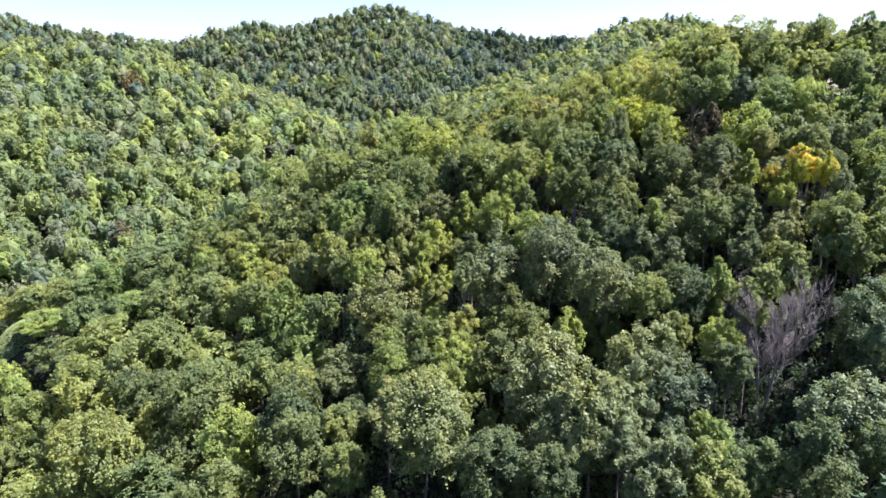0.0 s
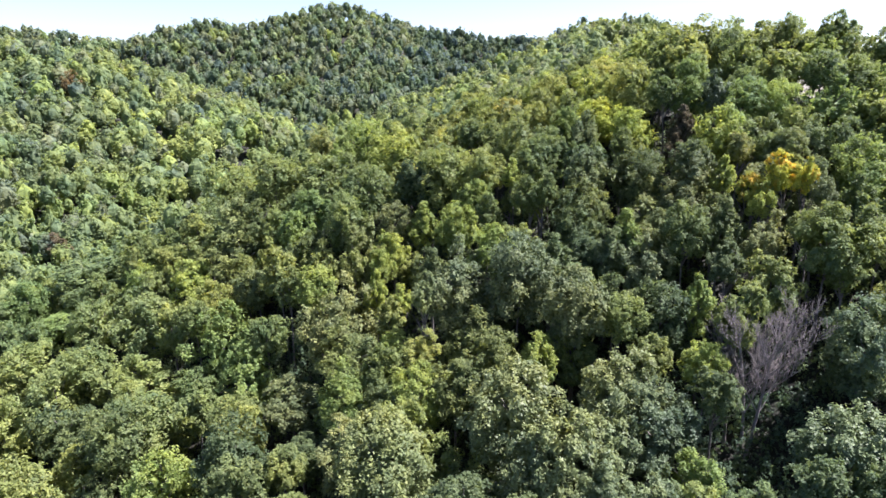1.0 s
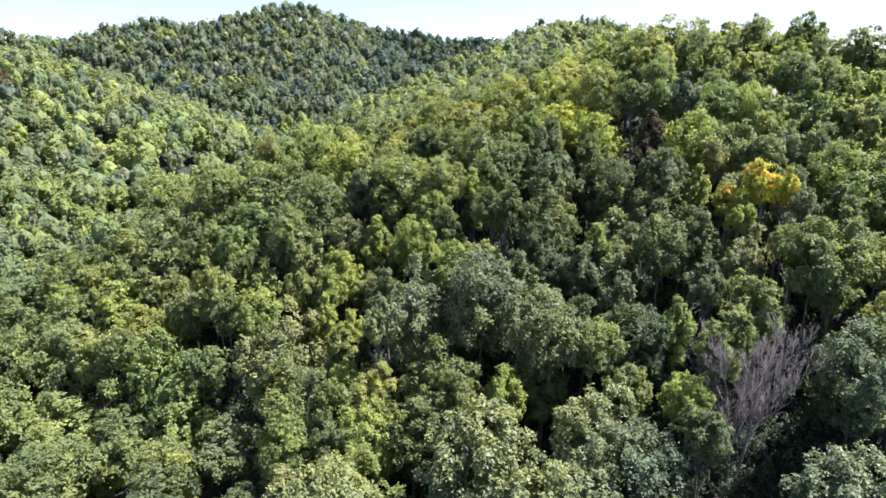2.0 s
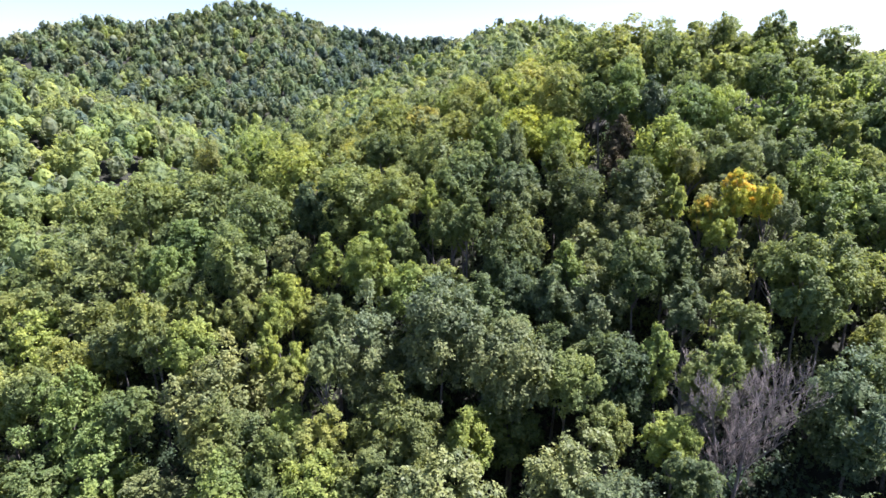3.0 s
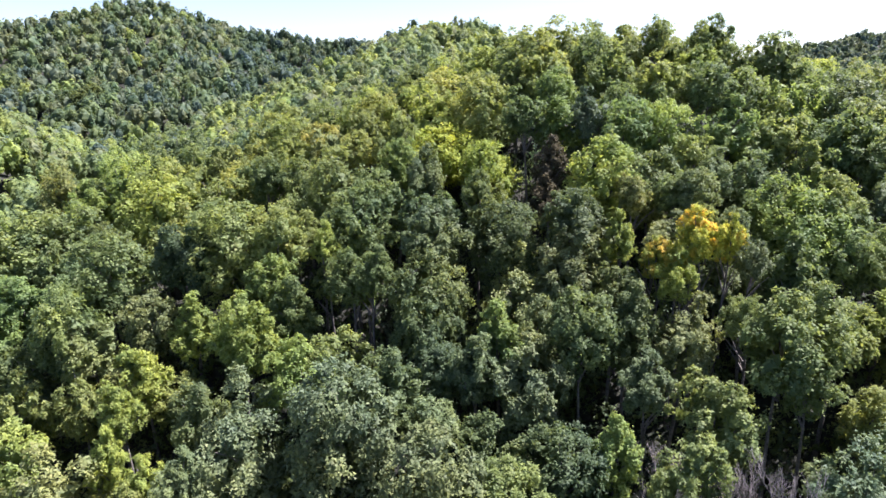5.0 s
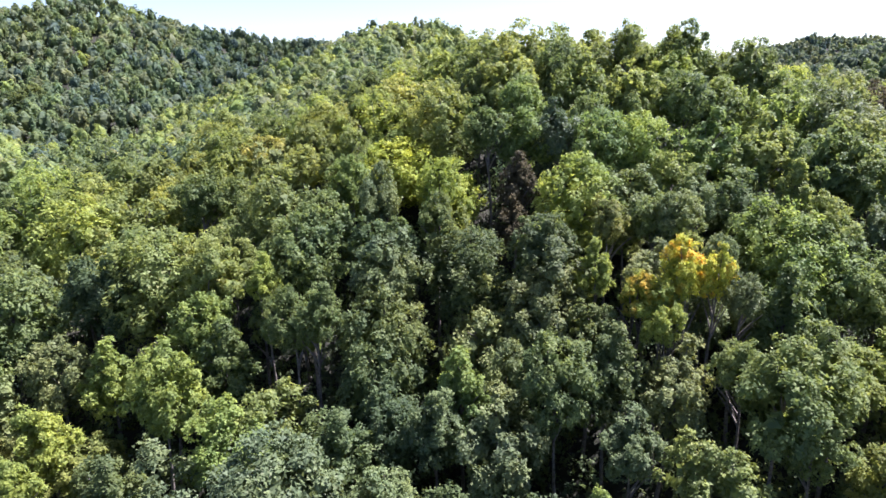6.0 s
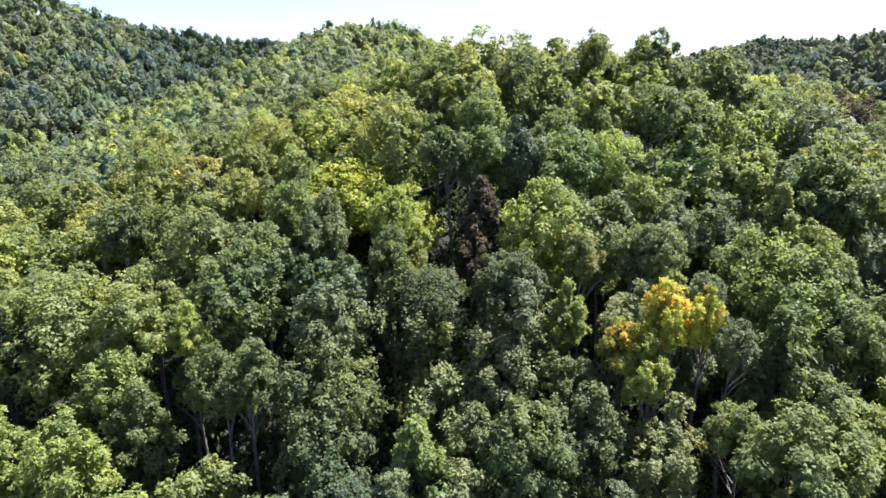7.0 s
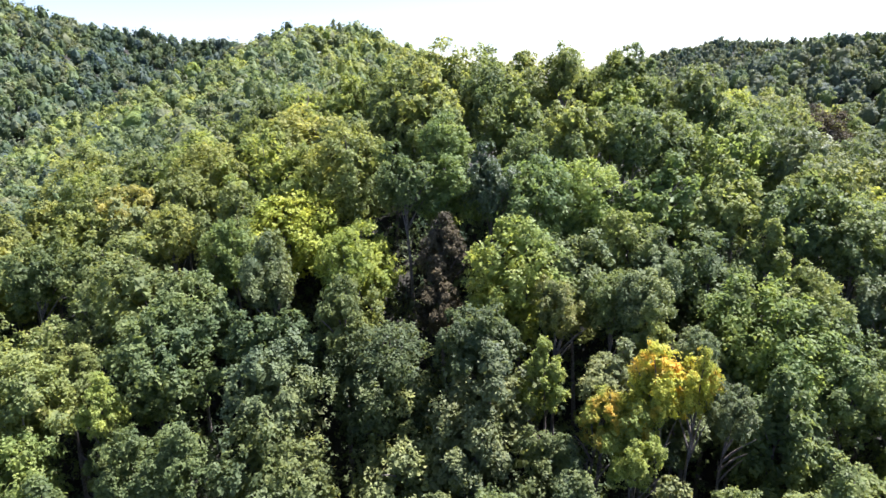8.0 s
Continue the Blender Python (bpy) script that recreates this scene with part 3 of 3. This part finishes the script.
# ---- the rest of the stand on the near slope ----
fill = random.Random(11)
tried = 0
while len(standing) < 520 and tried < 14000:
    tried += 1
    x, y = fill.uniform(-92, 125), fill.uniform(40, 150)
    if y > crest_y(x) + 9 or y < 38 + 0.25 * abs(x - 10) or any(math.hypot(x - a, y - b) < c for a, b, c in CLEARINGS):
        continue
    r = fill.uniform(2.4, 4.0) if tried < 4000 else fill.uniform(1.7, 2.7)
    if all(math.hypot(x - a, y - b) > 0.8 * (r + c) for a, b, c in standing):
        west = max(0.0, min(1.0, (-5 - x) / 25))
        # fill tints lighten up the slope: the air's veil put into leaf colour
        tint = "yellow" if fill.random() < 0.7 * west else fill.choices(("dark", "mid", "yellow", "grey", "olive", "lime"), (4, 30, 28, 8, 4, 26) if y > 88 or x > 48 else (46, 24, 12, 10, 6, 2))[0]
        plant(tint, "round", x, y, r, None, fill.uniform(-1.4, 0.3) if 40 < x < 110 and abs(y - crest_y(x)) < 11 else fill.uniform(-3.2, -0.5))

# ---- young trees and brush under the stand ----
rngw = np.random.default_rng(3)
FAR_PROTO = {}
GRADES = {"brush": (10, 90, 0.28, 36, 0.55), "a": (20, 700, 0.28, 50, 0.6), "b": (16, 350, 0.38, 30, 0.8), "c": (12, 170, 0.5, 20, 1.0), "d": (8, 70, 0.85, 12, 1.6)}
CROWNS = ("round", "uneven", "round", "uneven", "uneven", "peaked")
for grade, (lobes, leaves, size, inner, inner_size) in GRADES.items():
    FAR_PROTO[grade] = []
    for s, form in enumerate(CROWNS):
        far_rng = np.random.default_rng(40 + s)
        crown = crown_verts(far_rng, form, lobes, leaves, size, inner, inner_size, 0.2, 1, 3 if grade == "a" else 0)[0]
        FAR_PROTO[grade].append(crown if grade == "brush" else np.concatenate([crown, heart(far_rng, form, *((9, 6) if grade in "ab" else (7, 4)))]))


def woods(name, label, sites, grade, scale=1.0, slim=0.1, low=1.0, mixture=(0.2, 0.36, 0.22, 0.15, 0.05, 0.02)):
    """One mesh of many crowns at sites (x, y)."""
    verts, index = [], []
    ground_z = ground_at(sites[:, 0], sites[:, 1])
    for (x, y), z in zip(sites, ground_z):
        base = FAR_PROTO[grade][rngw.integers(6)]
        a = rngw.uniform(0, 6.28)
        wide, high = rngw.uniform(0.85, 1.4) * scale, rngw.uniform(0.72, 1.08) * scale * low
        if rngw.random() < slim:
            wide, high = wide * 0.66, high * 1.02
        c, s = math.cos(a) * wide, math.sin(a) * wide
        deep = wide * rngw.uniform(1.0, 1.35)
        verts.append(np.stack([x + base[:, 0] * c - base[:, 1] * s, y + base[:, 0] * s + base[:, 1] * c, z + 18 * high - (18 - base[:, 2]) * deep], 1))
        tint = rngw.choice(6, p=mixture)
        index.append(np.full(len(base) // 3, tint))
    v = np.concatenate(verts)
    me = mesh_from(name, v, blade_faces(len(v) // 3), 3, WOODS, np.concatenate(index))
    return tagged(new(name, me), label, "forest", kind="stuff")


def sites_in(step, west, east, south, north, keep):
    """A jittered grid of sites inside a box of the plan, where keep allows them."""
    gx, gy = np.meshgrid(np.arange(west, east, step), np.arange(south, north, step))
    x = gx.ravel() + rngw.uniform(-0.42, 0.42, gx.size) * step
    y = gy.ravel() + rngw.uniform(-0.42, 0.42, gx.size) * step
    ok = keep(x, y)
    return np.stack([x[ok], y[ok]], 1)


def crest_line(x):
    return np.interp(x, [p[0] for p in CREST], [p[1] for p in CREST])


def on_near_slope(x, y):
    clear = np.hypot(x - KNOLL[0], y - KNOLL[1]) > 10
    clear &= np.hypot(x - 38.5, y - 59.5) > 4.5
    for a, b, c in standing:
        clear &= np.hypot(x - a, y - b) > 0.3 * c
    return (y < crest_line(x) + 9) & (y > 36 + 0.25 * np.abs(x - 10)) & clear


def beyond_spur(x, y):
    return ((y > crest_line(x) + 9) | (x < -92) | (x > 125)) & (np.hypot(x - KNOLL[0], y - KNOLL[1]) > 10)


# dark-heavy mixes put the tall stand's shade into brush and undergrowth colour
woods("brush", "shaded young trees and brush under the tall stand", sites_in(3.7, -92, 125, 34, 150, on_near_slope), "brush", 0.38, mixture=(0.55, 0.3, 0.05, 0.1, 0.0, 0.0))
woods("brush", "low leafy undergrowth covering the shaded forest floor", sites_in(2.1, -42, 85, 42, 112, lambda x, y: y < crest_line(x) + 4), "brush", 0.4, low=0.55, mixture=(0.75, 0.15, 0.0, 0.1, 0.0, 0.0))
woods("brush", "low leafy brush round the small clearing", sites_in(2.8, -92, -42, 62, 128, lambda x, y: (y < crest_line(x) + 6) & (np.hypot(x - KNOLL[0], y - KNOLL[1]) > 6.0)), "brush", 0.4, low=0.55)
# mostly the darkest leaves, which carry the ravine's shade in their colour
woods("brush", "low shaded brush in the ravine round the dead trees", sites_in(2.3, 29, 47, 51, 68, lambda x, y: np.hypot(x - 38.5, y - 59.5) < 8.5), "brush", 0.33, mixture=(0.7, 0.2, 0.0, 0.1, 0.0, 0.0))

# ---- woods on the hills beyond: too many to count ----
# grey and hazy sprays put the blue of distance haze into leaf colour
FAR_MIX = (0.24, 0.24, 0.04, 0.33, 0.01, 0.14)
woods("woods", "dense sunlit hardwood forest covering the slope across the hollow",
      sites_in(6.2, -240, 0, 90, 250, lambda x, y: beyond_spur(x, y) & (x > -0.85 * y - 20)), "a", 1.05, low=0.97, mixture=(0.12, 0.3, 0.3, 0.12, 0.15, 0.01))
# duller, bluer mix than across the hollow: haze put into the leaves
woods("woods", "dull green forest on the saddle behind the spur",
      sites_in(6.2, 0, 130, 90, 250, lambda x, y: beyond_spur(x, y) & (x < 0.62 * y - 30)), "a", 1.05, low=0.97, mixture=(0.26, 0.38, 0.08, 0.2, 0.02, 0.06))
woods("woods", "younger trees between the tall ones across the hollow",
      sites_in(7.0, -240, 120, 90, 250, lambda x, y: beyond_spur(x, y) & (x > -0.85 * y - 20) & (x < 0.62 * y - 30)), "c", 0.75, low=0.95)
woods("woods", "dense green hardwood forest on the rising hillside",
      sites_in(7.8, -380, 240, 250, 430, lambda x, y: (x > -0.85 * y - 20) & (x < 0.62 * y - 30)), "b", 1.3, low=0.8, mixture=(0.18, 0.3, 0.24, 0.14, 0.1, 0.04))
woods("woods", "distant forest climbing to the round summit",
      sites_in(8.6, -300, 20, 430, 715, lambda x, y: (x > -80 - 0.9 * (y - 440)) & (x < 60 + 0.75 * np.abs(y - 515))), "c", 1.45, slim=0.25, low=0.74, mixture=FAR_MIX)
# dark, blue-green mix paints the shade of this flank into its trees
woods("woods", "distant forest on the ridge flank, shade put into its dark leaf mix",
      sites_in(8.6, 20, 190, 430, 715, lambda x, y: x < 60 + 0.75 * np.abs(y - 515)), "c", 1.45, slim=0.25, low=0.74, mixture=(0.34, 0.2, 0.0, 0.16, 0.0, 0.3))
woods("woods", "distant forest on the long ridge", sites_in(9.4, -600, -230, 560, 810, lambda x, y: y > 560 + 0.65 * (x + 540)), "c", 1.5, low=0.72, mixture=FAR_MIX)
# mostly grey leaves, so that the haze over these hills lies in their colour
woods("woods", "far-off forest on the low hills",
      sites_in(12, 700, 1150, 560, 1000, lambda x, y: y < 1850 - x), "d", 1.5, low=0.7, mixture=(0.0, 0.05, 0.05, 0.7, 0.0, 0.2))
# grey-heavy mix: this hill's pale haze is painted into the foliage
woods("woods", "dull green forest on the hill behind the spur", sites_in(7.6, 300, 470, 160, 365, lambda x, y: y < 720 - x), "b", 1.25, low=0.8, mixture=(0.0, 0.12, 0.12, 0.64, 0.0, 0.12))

woods("woods", "hardwood forest running on down the slope", sites_in(6.6, -70, 95, -32, 58, lambda x, y: y < 36 + 0.25 * np.abs(x - 10)), "a", 1.05)
woods("woods", "hardwood forest on the valley side below the spur", sites_in(7.6, -130, 160, -90, 60, lambda x, y: (y < 36 + 0.25 * np.abs(x - 10)) & ((np.abs(x - 12) > 83) | (y < -32))), "c", 1.2, low=0.85)

# ---- grass on the knoll ----
GRASS = leaf_material("grass", (0.19, 0.235, 0.1), (0.26, 0.3, 0.13), (0.32, 0.325, 0.17), 0.3, 0.7)


def meadow():
    rng = np.random.default_rng(8)
    n = 8000
    r, a = 5.0 * np.sqrt(rng.random(n)), rng.uniform(0, 6.28, n)
    x, y = KNOLL[0] + r * np.cos(a), KNOLL[1] + r * np.sin(a)
    place = np.stack([x, y, ground_at(x, y) + 0.15], 1)
    v = leaf_blades(rng, place, np.tile((0.0, 0.0, 1.0), (n, 1)), 0.17, 1.0, 0.3)
    me = mesh_from("grass", v, blade_faces(n), 3, [GRASS])
    tagged(new("grass", me), "pale green grass on a small sunlit clearing", "grass", kind="stuff")


meadow()
